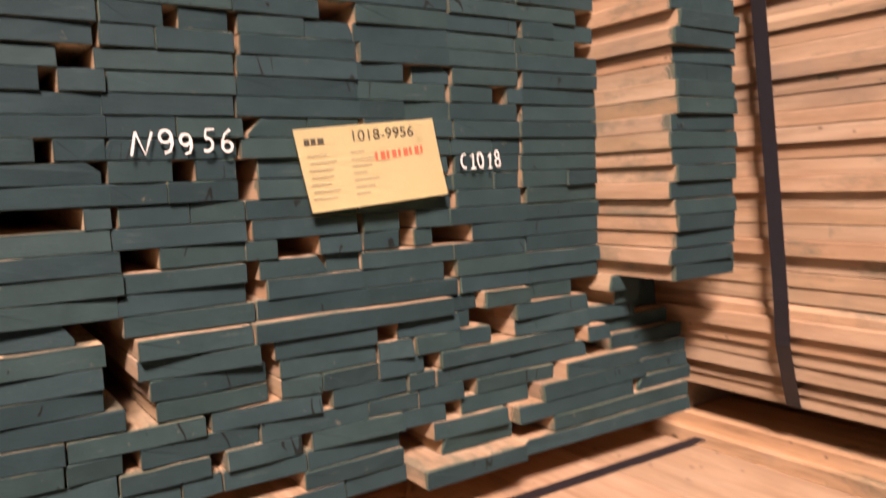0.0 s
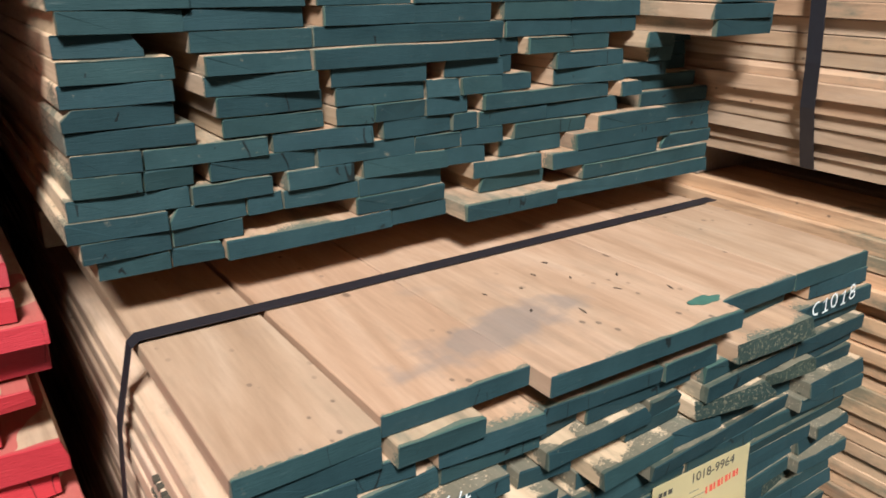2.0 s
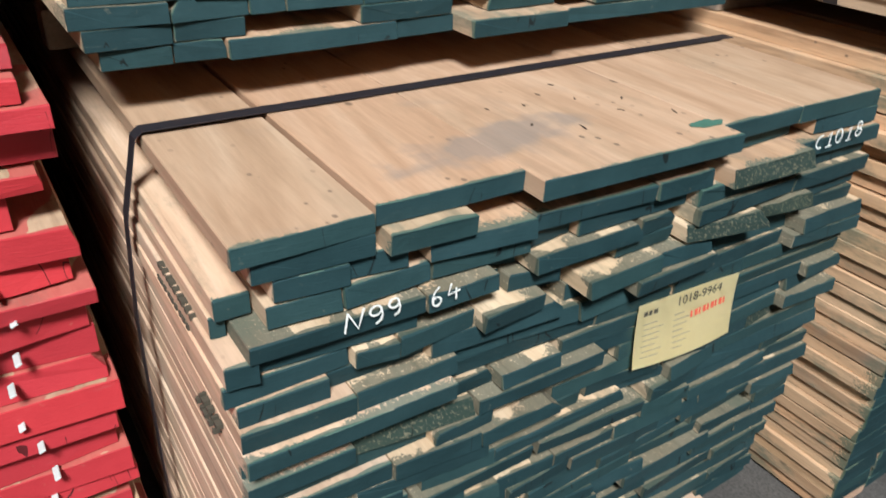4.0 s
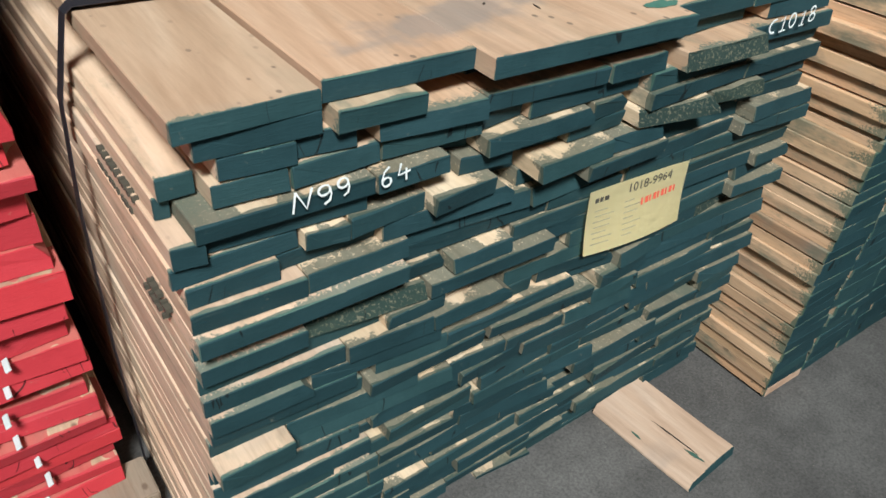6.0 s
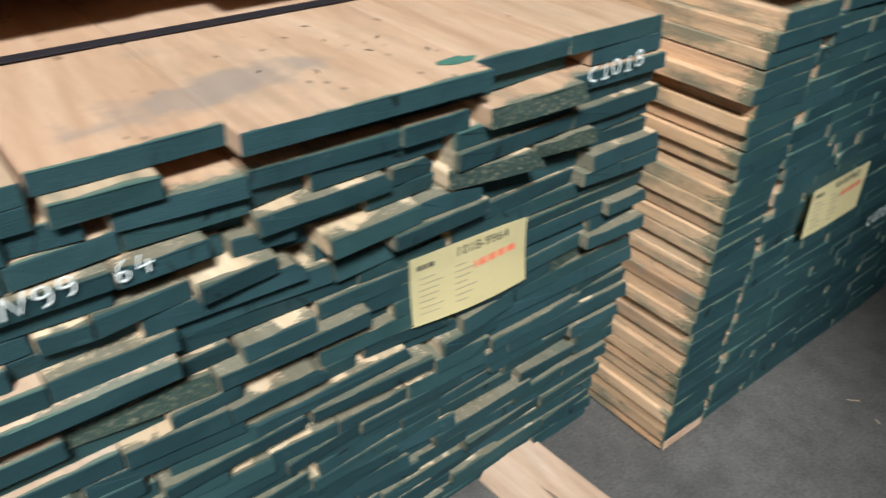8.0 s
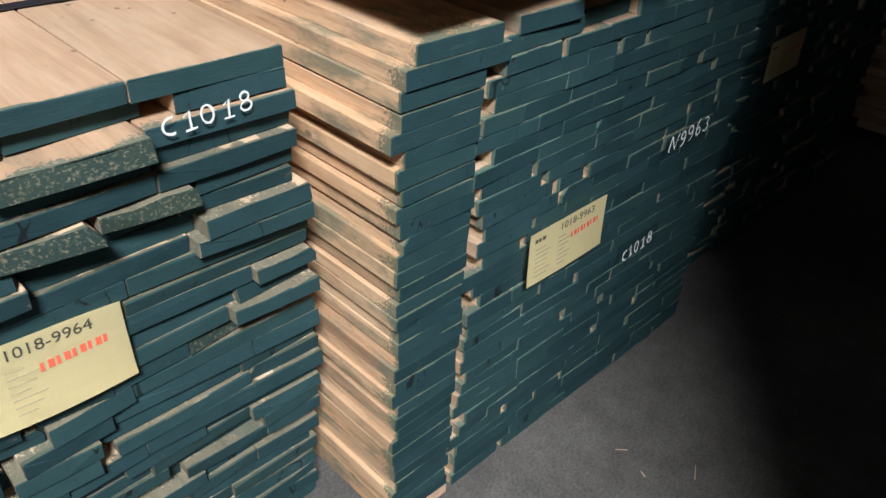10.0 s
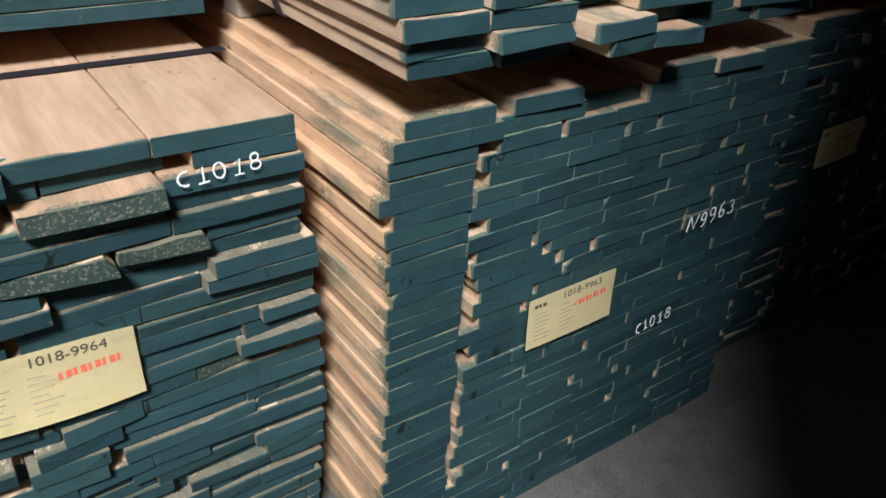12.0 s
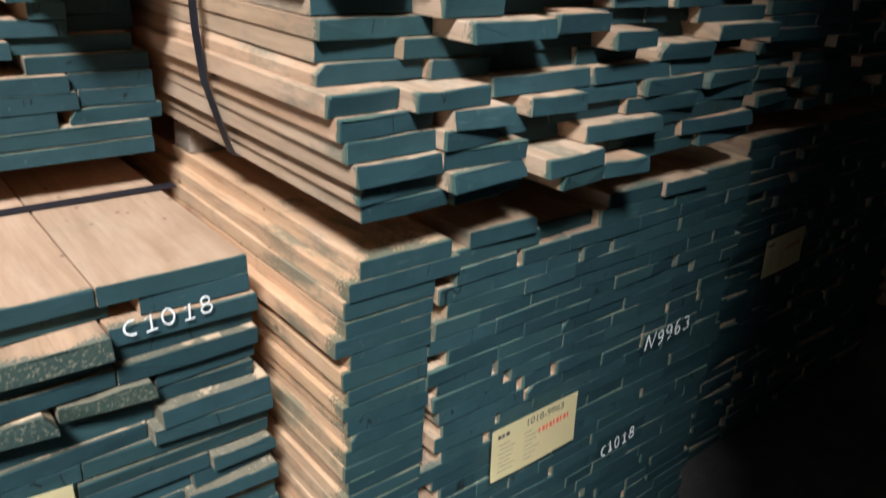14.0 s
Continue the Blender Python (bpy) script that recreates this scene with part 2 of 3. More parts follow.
def part(name, bm, materials, parent, label="", at=None):
    me = bpy.data.meshes.new(name)
    bm.to_mesh(me)
    bm.free()
    for m in materials if isinstance(materials, (list, tuple)) else [materials]:
        me.materials.append(m)
    ob = new(name, me)
    if at is not None:
        ob.location = at
    ob.parent = parent
    if label:
        ob["label"] = label
    return ob


def solid(name, x0, x1, y0, y1, z0, z1, material, parent=None, label="", bevel=0.0):
    bm = bmesh.new()
    box_into(bm, 0, x1 - x0, 0, y1 - y0, 0, z1 - z0)
    if bevel:
        bmesh.ops.bevel(bm, geom=bm.edges[:], offset=bevel, segments=2, affect="EDGES")
    return part(name, bm, material, parent, label, (x0, y0, z0))


def board(parent, rng, x0, x1, y0, y1, z0, z1, mats, rough=1.0, name="board"):
    """One sawn board along y with a painted end at y0: sloping end, sometimes a waney edge."""
    w, h = x1 - x0, z1 - z0
    skew = rng.uniform(-0.006, 0.006) * rough
    lean = rng.uniform(-0.002, 0.003) * rough
    sag = [rng.uniform(-0.0009, 0.0009) * rough for _ in range(4)]
    wane = rng.random()
    cut = min(w * 0.3, rng.uniform(0.004, 0.018)) if wane < 0.09 * rough else 0.0015
    cut2 = min(w * 0.3, rng.uniform(0.004, 0.018)) if 0.09 * rough < wane < 0.17 * rough else 0.0015
    low = rng.uniform(0.35, 0.8) * h if cut > 0.002 else 0.0015
    low2 = rng.uniform(0.35, 0.8) * h if cut2 > 0.002 else 0.0015
    dip = [rng.uniform(-0.0016, 0.0006) * rough for _ in range(3)]
    outline = [(0.0, sag[0]), (w * 0.5, dip[0] * 0.4), (w, sag[1]), (w, h - low2), (w - cut2, h + sag[2]), (w * 0.66, h + dip[1]), (w * 0.33, h + dip[2]), (cut, h + sag[3]), (0.0, h - low)]
    bm = bmesh.new()
    rings = []
    chip = rng.uniform(0.0006, 0.0018)
    bow = [0.0, 0.0, rng.uniform(-0.004, 0.004) * rough, 0.0]
    ragged = [rng.uniform(-0.0012, 0.0012) * rough for _ in outline]
    stretch = y1 - y0
    for (y, inset), side in zip(((0.0, chip), (chip, 0.0), (stretch * rng.uniform(0.2, 0.5), 0.0), (stretch, 0.0)), bow):
        ring = []
        for (px, pz), tear in zip(outline, ragged):
            cx, cz = px - w / 2, pz - h / 2
            k = 1 - inset / max(h, 0.01) * 1.2
            e = (skew * cx / max(w, 0.05) * 2 + lean * cz / h * 2 + tear) if y < 0.1 else 0
            ring.append(bm.verts.new((w / 2 + cx * (1 - inset / w * 1.4) + side, y + e, h / 2 + cz * k)))
        rings.append(ring)
    n = len(outline)
    bm.faces.new(rings[0]).material_index = 1
    for a, b in ((0, 1), (1, 2), (2, 3)):
        for i in range(n):
            j = (i + 1) % n
            f = bm.faces.new((rings[a][j], rings[a][i], rings[b][i], rings[b][j]))
            f.material_index = 1 if a == 0 and rng.random() < 0.93 else 0
    bm.faces.new(rings[3][::-1]).material_index = 1
    bmesh.ops.recalc_face_normals(bm, faces=bm.faces[:])
    return part(name, bm, mats, parent, "", (x0, y0, z0))


def thing(name, at, label, category, group=""):
    ob = new(name)
    ob.location = at
    ob.empty_display_size = 0.1
    bpy.context.view_layer.update()
    return tagged(ob, label, category, group)


class Pack:
    """A pack of boards laid in layers; boards are given in world places."""

    def __init__(self, x, y, z, label, mats, seed, group="packs of sawn boards"):
        self.root = thing("lumber_pack", (x, y, z), label, "lumber pack", group)
        self.o = (x, y, z)
        self.mats = mats
        self.rng = random.Random(seed)

    def one(self, x0, x1, y0, y1, z0, z1, rough=1.0, mats=None):
        ox, oy, oz = self.o
        return board(self.root, self.rng, x0 - ox, x1 - ox, y0 - oy, y1 - oy, z0 - oz, z1 - oz, mats or self.mats, rough)

    def layer(self, z0, z1, y1, rows, rough=1.0, torn=None, slack=(0.0005, 0.0008, 0.0015, 0.0025, 0.0045)):
        for x0, x1, y0 in rows:
            frayed = torn and torn[0] < x0 < torn[1]
            self.one(x0, x1, y0, y1 + self.rng.uniform(-0.1, 0.1), z0 + 0.0004, z1 - self.rng.choice(slack), 2.2 if frayed else rough, [self.mats[0], rough_end] if frayed else None)

    def random_rows(self, x0, x1, front, jag, lo, hi, gap=0.003, wide_gap=0.0, edge=0.008, out=0.25, gaps=(0.012, 0.035)):
        rng, rows = self.rng, []
        x, end = x0 + rng.uniform(-edge, edge), x1 + rng.uniform(-edge, edge)
        while end - x > lo * 0.6:
            w = rng.uniform(lo, hi)
            if end - (x + w) < lo:
                w = end - x
            w = min(w, hi * 1.25)
            y = front + (abs(rng.gauss(0, jag)) if rng.random() > out else -abs(rng.gauss(0, jag * 0.6)))
            rows.append((x, x + w, y))
            x += w + (rng.uniform(*gaps) if rng.random() < wide_gap else rng.uniform(0.0005, gap))
        return rows


def text_part(name, body, size, material, parent, at, turn=0.0, squeeze=1.0, thick=0.0006, bold=0.0, label=""):
    """Lettering that faces -y."""
    cu = bpy.data.curves.new(name, "FONT")
    cu.body, cu.size, cu.extrude, cu.offset, cu.resolution_u = body, size, thick, bold, 3
    tmp = bpy.data.objects.new(name, cu)
    scene.collection.objects.link(tmp)
    me = bpy.data.meshes.new_from_object(tmp.evaluated_get(bpy.context.evaluated_depsgraph_get()))
    bpy.data.objects.remove(tmp)
    bpy.data.curves.remove(cu)
    me.transform(pose(0, 0, 0, 90, 0, 0) @ Matrix.Diagonal((squeeze, 1, 1, 1)))
    me.materials.clear()
    me.materials.append(material)
    ob = new(name, me)
    ob.parent = parent
    ob.matrix_basis = pose(*at, 0, turn, 0)
    if label:
        ob["label"] = label
    return ob


def strap(parent, points, width, thick, material, name="strap"):
    """A flat band along points, each (place, side direction)."""
    bm = bmesh.new()
    last = None
    for i, (p, side) in enumerate(points):
        p, side = Vector(p), Vector(side).normalized()
        a, b = Vector(points[max(i - 1, 0)][0]), Vector(points[min(i + 1, len(points) - 1)][0])
        nrm = (b - a).normalized().cross(side).normalized()
        ring = [bm.verts.new(p + side * sx * width / 2 + nrm * sn * thick / 2) for sx, sn in ((-1, -1), (1, -1), (1, 1), (-1, 1))]
        if last:
            for k in range(4):
                bm.faces.new((last[k], last[(k + 1) % 4], ring[(k + 1) % 4], ring[k]))
        else:
            bm.faces.new(ring[::-1])
        last = ring
    bm.faces.new(last)
    bmesh.ops.recalc_face_normals(bm, faces=bm.faces[:])
    return part(name, bm, material, parent, "black plastic strapping band")


# ---- the building ----
def structure(name, *dims, material=wall_mat, label=""):
    return tagged(solid(name, *dims, material), label, kind="structure")


structure("floor", -7, 9, -8, 7, -0.1, 0.0, material=floor_mat, label="grey worn concrete warehouse floor")
structure("ceiling", -7, 9, -8, 7, 8.5, 8.7, material=roof_mat, label="dark warehouse roof")
structure("wall_north", -7, 9, 3.45, 3.65, 0, 8.5, label="dark grey warehouse wall")
structure("wall_east", 9, 9.2, -8, 7, 0, 8.5, label="dark grey warehouse wall")
structure("wall_west", -7.2, -7, -8, 7, 0, 8.5, label="dark grey warehouse wall")
structure("wall_south", -7, 9, -8.2, -8, 0, 8.5, label="dark grey warehouse wall")
# added unseen wall: blocks the lamp so floor and packs darken to the right
structure("wall_inner", 1.0, 9, -0.8, -0.6, 0, 8.5, label="plain grey wall added out of view to shade the right-hand packs")

TH = 0.0285
TIGHT = (0.0003, 0.0004, 0.0005, 0.0008, 0.002)
GREEN_MATS = [wood, green_paint]
RED_MATS = [wood_red, red_paint]

# ---- pack A: low pack with its strapped top ----
pack = Pack(0.94, 1.0, 0.0, "strapped pack of sawn oak boards with dark green painted ends", GREEN_MATS, 11)
low_pack = pack
TOP = 0.954
rows_of = {
    0: [(0.383, 0.546, 0.997), (0.552, 0.7575, 1.008), (0.7583, 1.113, 0.968), (1.1138, 1.294, 1.0), (1.2965, 1.505, 1.0)],
    1: [(0.404, 0.546, 1.0), (0.560, 0.673, 0.985), (0.676, 0.772, 1.07), (0.78, 0.894, 1.06), (0.898, 1.15, 1.015), (1.155, 1.315, 1.02), (1.35, 1.505, 1.0)],
    2: [(0.427, 0.514, 1.0), (0.518, 0.59, 1.005), (0.617, 0.767, 0.99), (0.772, 0.98, 0.992), (0.983, 1.093, 0.985), (1.116, 1.298, 0.962), (1.303, 1.512, 0.987)],
    3: [(0.372, 0.413, 1.04), (0.417, 0.503, 1.0), (0.507, 0.622, 1.0), (0.625, 0.769, 1.0), (0.773, 0.85, 1.01), (0.854, 1.06, 1.0), (1.07, 1.3, 0.985), (1.304, 1.51, 1.0)],
    4: [(0.368, 0.386, 1.05), (0.389, 0.603, 0.982), (0.606, 0.709, 0.978), (0.712, 0.768, 1.03), (0.772, 0.966, 0.985), (0.97, 1.04, 0.995), (1.07, 1.302, 0.98), (1.305, 1.51, 0.985)],
    5: [(0.363, 0.40, 0.99), (0.404, 0.60, 1.0), (0.604, 0.74, 1.02), (0.743, 0.825, 1.0), (0.83, 0.928, 1.02), (0.932, 1.045, 1.0), (1.058, 1.221, 0.972), (1.226, 1.352, 0.977), (1.358, 1.51, 1.0)],
    6: [(0.36, 0.512, 1.0), (0.515, 0.57, 0.985), (0.573, 0.685, 0.99), (0.688, 0.79, 0.975), (0.794, 0.856, 1.03), (0.86, 1.006, 0.97), (1.009, 1.12, 0.98), (1.124, 1.33, 1.01), (1.334, 1.505, 1.0)],
}
for k in range(34):
    z1 = TOP - k * TH
    rows = rows_of.get(k)
    if rows is None:
        lean = 0.0 if k < 16 else (k - 16) * 0.0035
        rows = pack.random_rows(0.370, 1.505 + min(k, 16) * 0.0022, 1.0 + lean, 0.018 if k < 18 else 0.011, 0.095, 0.29, wide_gap=0.12, out=0.35, edge=0.002)
        rows = [(a, c, max(y, 0.988 if c > 1.32 else 0.966)) for a, c, y in rows]
        if 8 <= k <= 14:
            rows = [(a, c, max(y, 1.012) if c > 0.97 and a < 1.24 else y) for a, c, y in rows]
    else:
        rows = [(a, c, y + 0.012) for a, c, y in rows]
    pack.mats = [top_wood, green_paint] if k == 0 else [wood, green_paint] if k < 4 else [speckled_wood, green_paint]
    if k > 0:
        sheet = pack.mats
        pack.mats = [pale_edge, green_paint]
        pack.layer(z1 - TH, z1, 2.95, rows[:1], 0.5, slack=TIGHT)
        pack.mats, rows = sheet, rows[1:]
    pack.layer(z1 - TH, z1, 2.95, rows, 0.6 if k == 0 else 1.0, torn={2: (1.11, 1.2), 5: (1.05, 1.3), 11: (0.5, 0.62), 14: (1.2, 1.35)}.get(k))

# ---- pack U: upper pack on crossbars, set back on the low pack ----
for y in (1.775, 2.7):
    tagged(solid("crossbar", 0.342, 1.52, y, y + 0.075, TOP + 0.001, TOP + 0.0655, old_wood, bevel=0.002), "weathered timber crossbar lying on the low pack", "crossbar", "crossbars")
UB = 1.0205
pack = Pack(0.9, 1.4, UB, "pack of sawn oak boards with dark green ends and chalk marks", GREEN_MATS, 23)
upper_pack = pack
u_rows = {
    0: [(0.359, 0.449, None), (0.452, 0.521, None), (0.523, 0.785, 1.385), (0.79, 0.893, None), (0.897, 1.09, 1.342), (1.094, 1.505, 1.36)],
    1: [(0.342, 0.452, None), (0.455, 0.551, None), (0.727, 0.888, None), (0.955, 1.095, 1.388), (1.165, 1.505, 1.362)],
    2: [(0.328, 0.45, None), (0.453, 0.558, None), (0.56, 0.612, None), (0.614, 0.73, None), (0.733, 0.885, None), (0.94, 1.08, 1.382), (1.09, 1.36, 1.364), (1.38, 1.53, 1.375)],
    3: [(0.334, 0.482, None), (0.485, 0.597, None), (0.618, 0.725, None), (0.742, 0.888, None), (0.89, 0.965, None), (1.0, 1.135, None), (1.147, 1.395, 1.366), (1.4, 1.52, 1.38)],
    4: [(0.342, 0.424, None), (0.427, 0.49, None), (0.512, 0.666, None), (0.668, 0.832, None), (0.834, 0.918, None), (0.921, 1.0, None), (1.03, 1.19, None), (1.205, 1.385, 1.37), (1.389, 1.52, 1.385)],
    5: [(0.346, 0.427, None), (0.43, 0.593, None), (0.604, 0.756, None), (0.776, 0.90, None), (0.903, 0.95, None), (0.955, 1.098, None), (1.1, 1.27, None), (1.33, 1.52, 1.39)],
    6: [(0.343, 0.497, None), (0.535, 0.682, None), (0.70, 0.757, None), (0.76, 0.85, None), (0.853, 0.93, None), (0.96, 1.245, None), (1.262, 1.31, 1.375), (1.313, 1.50, 1.41)],
    7: [(0.342, 0.474, None), (0.529, 0.681, None), (0.70, 0.85, None), (0.855, 0.91, None), (0.918, 0.998, None), (1.0, 1.06, None), (1.115, 1.275, None), (1.28, 1.40, 1.40), (1.403, 1.52, 1.45)],
    8: [(0.344, 0.475, None), (0.516, 0.671, None), (0.693, 0.85, None), (0.888, 1.0, None), (1.005, 1.03, 1.41), (1.115, 1.28, None), (1.345, 1.398, 1.39), (1.402, 1.52, 1.45)],
    9: [(0.347, 0.48, None), (0.517, 0.664, 1.388), (0.667, 0.985, 1.385), (0.99, 1.045, 1.41), (1.05, 1.145, None), (1.148, 1.25, 1.41), (1.315, 1.39, 1.375), (1.394, 1.53, 1.45)],
}


def carved(rows, lo, hi):
    """The rows with the stretch from lo to hi left open."""
    out = []
    for a, b, y in rows:
        if b <= lo or a >= hi:
            out.append((a, b, y))
            continue
        if lo - a > 0.02:
            out.append((a, lo, y))
        if b - hi > 0.02:
            out.append((hi, b, y))
    return out


seams = [0.35, 0.503, 0.672, 0.845, 1.005, 1.15, 1.325]
for k in range(34):
    z0 = UB + k * 0.0275
    rng = pack.rng
    if k < 10:
        rows = [(x0, x1, 1.392 + rng.uniform(-0.003, 0.005) if y is None else y) for x0, x1, y in u_rows[k]]
    else:
        rows = []
        for a, b in zip(seams, seams[1:]):
            a, b = a + rng.uniform(-0.010, 0.008), b + rng.uniform(-0.012, 0.006)
            y = 1.406 + rng.uniform(-0.003, 0.004)
            if rng.random() < 0.25:
                m = a + (b - a) * rng.uniform(0.35, 0.65)
                g = rng.choice((0.001, 0.001, 0.02, 0.03))
                rows += [(a, m, y), (m + g, b, y + rng.uniform(-0.003, 0.006))]
            elif rng.random() < 0.09:
                rows.append((a, a + (b - a) * 0.7, y + 0.003))
            else:
                rows.append((a, b, y))
        if k == 15:
            rows.pop(0)
        for a, b in {11: [(0.664, 0.692), (0.98, 1.008)], 12: [(0.664, 0.685)], 13: [(0.512, 0.555), (0.71, 0.775), (0.965, 1.04)], 16: [(0.66, 0.69)], 17: [(0.665, 0.69)]}.get(k, []):
            rows = carved(rows, a, b)
        rows.append((1.332 + rng.uniform(-0.012, 0.006), 1.485 + rng.uniform(-0.008, 0.006), 1.24 + rng.uniform(-0.008, 0.008)))
        rows[-2] = (rows[-2][0], min(rows[-2][1], 1.318), rows[-2][2])
    pack.mats = [speckled_wood, green_paint]
    pack.layer(z0, z0 + 0.0275, 3.1, rows[:1], 0.8, slack=TIGHT)
    pack.mats, rows = GREEN_MATS, rows[1:]
    pack.layer(z0, z0 + 0.0275, 3.1, rows, 0.9 if k < 10 else 0.45, slack=TIGHT)

# ---- pack B: pack that stands forward on the floor ----
pack = Pack(2.08, 0.85, 0.0, "tall pack of sawn oak boards with dark green painted ends", GREEN_MATS, 37)
front_pack = pack
for k in range(34):
    z1 = 0.978 - k * TH
    rng = pack.rng
    left = 1.576 + rng.uniform(-0.008, 0.008) - (0.012 if k % 11 == 4 else 0.0) + 0.0004 * k
    split = 1.727 + rng.uniform(-0.006, 0.004)
    y = 0.853 + rng.uniform(-0.0006, 0.0006) + 0.0006 * k
    if k == 0:
        rows = [(1.598, 1.757, 0.852), (1.80, 1.94, 0.856), (2.13, 2.28, 0.86), (2.284, 2.42, 0.85), (2.424, 2.6, 0.86)]
    elif k == 1:
        rows = [(1.578, 1.775, 0.85), (1.778, 1.96, 0.862), (1.963, 2.11, 0.88), (2.113, 2.33, 0.86), (2.333, 2.6, 0.86)]
    else:
        rows = [(left, split, y)] + pack.random_rows(split + rng.choice((0.012, 0.026, 0.034)), 2.6, 0.856 + 0.0006 * k, 0.0018, 0.07, 0.2, gap=0.002, wide_gap=0.22, edge=0.02, gaps=(0.006, 0.022))
    pack.mats = GREEN_MATS
    pack.layer(z1 - TH, z1, 2.9, rows[1:], 0.35, slack=TIGHT)
    pack.mats = [edge_wood, bare_wood if k == 33 else green_paint]
    pack.layer(z1 - TH, z1, 2.9, rows[:1], 0.3, slack=(0.0004, 0.0004, 0.0006, 0.001, 0.004))

# ---- pack C: loose-ended pack on top of pack B ----
for y in (1.45, 2.4):
    tagged(solid("crossbar", 1.6, 2.55, y, y + 0.075, 0.979, 1.049, old_wood, bevel=0.002), "weathered timber crossbar lying between two packs", "crossbar", "crossbars")
CB = 1.05
pack = Pack(2.0, 0.8, CB, "strapped pack of sawn oak boards with uneven dark green ends", GREEN_MATS, 51)
top_pack = pack
c_rows = {
    0: [(1.574, 1.715, 0.815), (1.72, 1.86, 0.815), (1.90, 2.0, 0.775), (2.003, 2.10, 0.775), (2.11, 2.31, 0.83), (2.32, 2.5, 0.83)],
    1: [(1.567, 1.695, 0.815), (1.70, 1.845, 0.79), (1.86, 1.99, 0.77), (2.06, 2.25, 0.83), (2.26, 2.47, 0.82)],
    2: [(1.558, 1.69, 0.80), (1.695, 1.84, 0.80), (1.85, 1.97, 0.86), (1.975, 2.16, 0.80), (2.17, 2.46, 0.83)],
    3: [(1.55, 1.69, 0.815), (1.693, 1.79, 0.80), (1.795, 1.92, 0.83), (1.93, 2.09, 0.84), (2.095, 2.27, 0.82), (2.275, 2.47, 0.83)],
    4: [(1.543, 1.69, 0.82), (1.705, 1.80, 0.79), (1.85, 1.96, 0.80), (1.97, 2.12, 0.83), (2.13, 2.3, 0.82), (2.305, 2.48, 0.82)],
    5: [(1.534, 1.64, 0.83), (1.645, 1.77, 0.80), (1.80, 2.0, 0.83), (2.01, 2.2, 0.83), (2.21, 2.46, 0.83)],
}
for k in range(32):
    z0 = CB + k * 0.0275
    rows = c_rows.get(k) or pack.random_rows(1.545, 2.48, 0.83, 0.04, 0.09, 0.19, wide_gap=0.2, edge=0.008)
    rows[0] = (max(rows[0][0], 1.534), *rows[0][1:])
    pack.layer(z0, z0 + 0.0275, 3.0, rows, 1.2 if k < 6 else 0.8, slack=(0.0005, 0.001, 0.002) if k < 6 else TIGHT)

# ---- packs further along the row, in the dark ----
pack = Pack(3.3, 0.95, 0.0, "dim pack of sawn boards with dark green painted ends", GREEN_MATS, 61)
dark_pack = pack
for k in range(33):
    z1 = 0.97 - k * TH
    pack.layer(z1 - TH, z1, 2.9, pack.random_rows(2.78, 3.85, 0.965, 0.006, 0.1, 0.22, wide_gap=0.2))
for y in (1.5, 2.4):
    tagged(solid("crossbar", 2.8, 3.8, y, y + 0.075, 0.971, 1.029, old_wood, bevel=0.002), "weathered timber crossbar lying between two packs", "crossbar", "crossbars")
pack = Pack(3.3, 0.95, 1.03, "dim upper pack of sawn boards with dark green ends", GREEN_MATS, 67)
for k in range(26):
    z0 = 1.03 + k * TH
    pack.layer(z0, z0 + TH, 2.9, pack.random_rows(2.72, 3.8, 0.95, 0.015, 0.1, 0.22, wide_gap=0.2))

# ---- pack across the end of the aisle, its long sides towards the walk ----
pack = Pack(4.7, 0.0, 0.0, "pack of pale sawn boards lying across the aisle end", [wood, green_paint], 71)
for k in range(30):
    z0 = 0.06 + k * 0.03
    pack.layer(z0, z0 + 0.03, 1.1, pack.random_rows(4.2, 5.2, -1.0 + 0.3, 0.02, 0.14, 0.3, edge=0.012))
for y in (-0.4, 0.7):
    tagged(solid("crossbar", 4.25, 5.15, y, y + 0.08, 0.0, 0.059, old_wood, bevel=0.002), "weathered timber crossbar under a pack on the floor", "crossbar", "crossbars")

# ---- pack with red ends ----
pack = Pack(-0.2, 1.35, 0.0, "pack of sawn boards with bright red painted ends", RED_MATS, 83)
red_pack = pack
z0 = 0.075
while z0 < 1.17:
    high = pack.rng.choice((0.03, 0.034, 0.042, 0.05, 0.056)) if z0 > 0.3 else 0.031
    lift = (z0 - 0.075) / 0.053
    right = 0.312 - 0.0022 * lift - (0.015 if lift >= 19 else 0.0) + pack.rng.uniform(-0.018, 0.012)
    z1 = min(z0 + high, 1.2)
    pack.layer(z0, z1, 3.2, pack.random_rows(-0.75, right, 1.375, 0.02, 0.14, 0.3, edge=0.008, wide_gap=0.1), 1.5, slack=(0.001, 0.002, 0.004, 0.007))
    z0 = z1
for y in (1.55, 2.7):
    tagged(solid("crossbar", -0.7, 0.12, y, y + 0.09, 1.201, 1.329, old_wood, bevel=0.003), "weathered timber crossbar between two red-ended packs", "crossbar", "crossbars")
upper_red = Pack(-0.3, 1.36, 1.33, "upper pack of sawn boards with bright red painted ends", RED_MATS, 89)
for k in range(18):
    z0 = 1.33 + k * 0.053
    upper_red.layer(z0, z0 + 0.053, 3.1, upper_red.random_rows(-0.8, 0.29 + 0.01 * math.sin(k * 1.9), 1.37, 0.012, 0.14, 0.3, edge=0.012), 2.0)
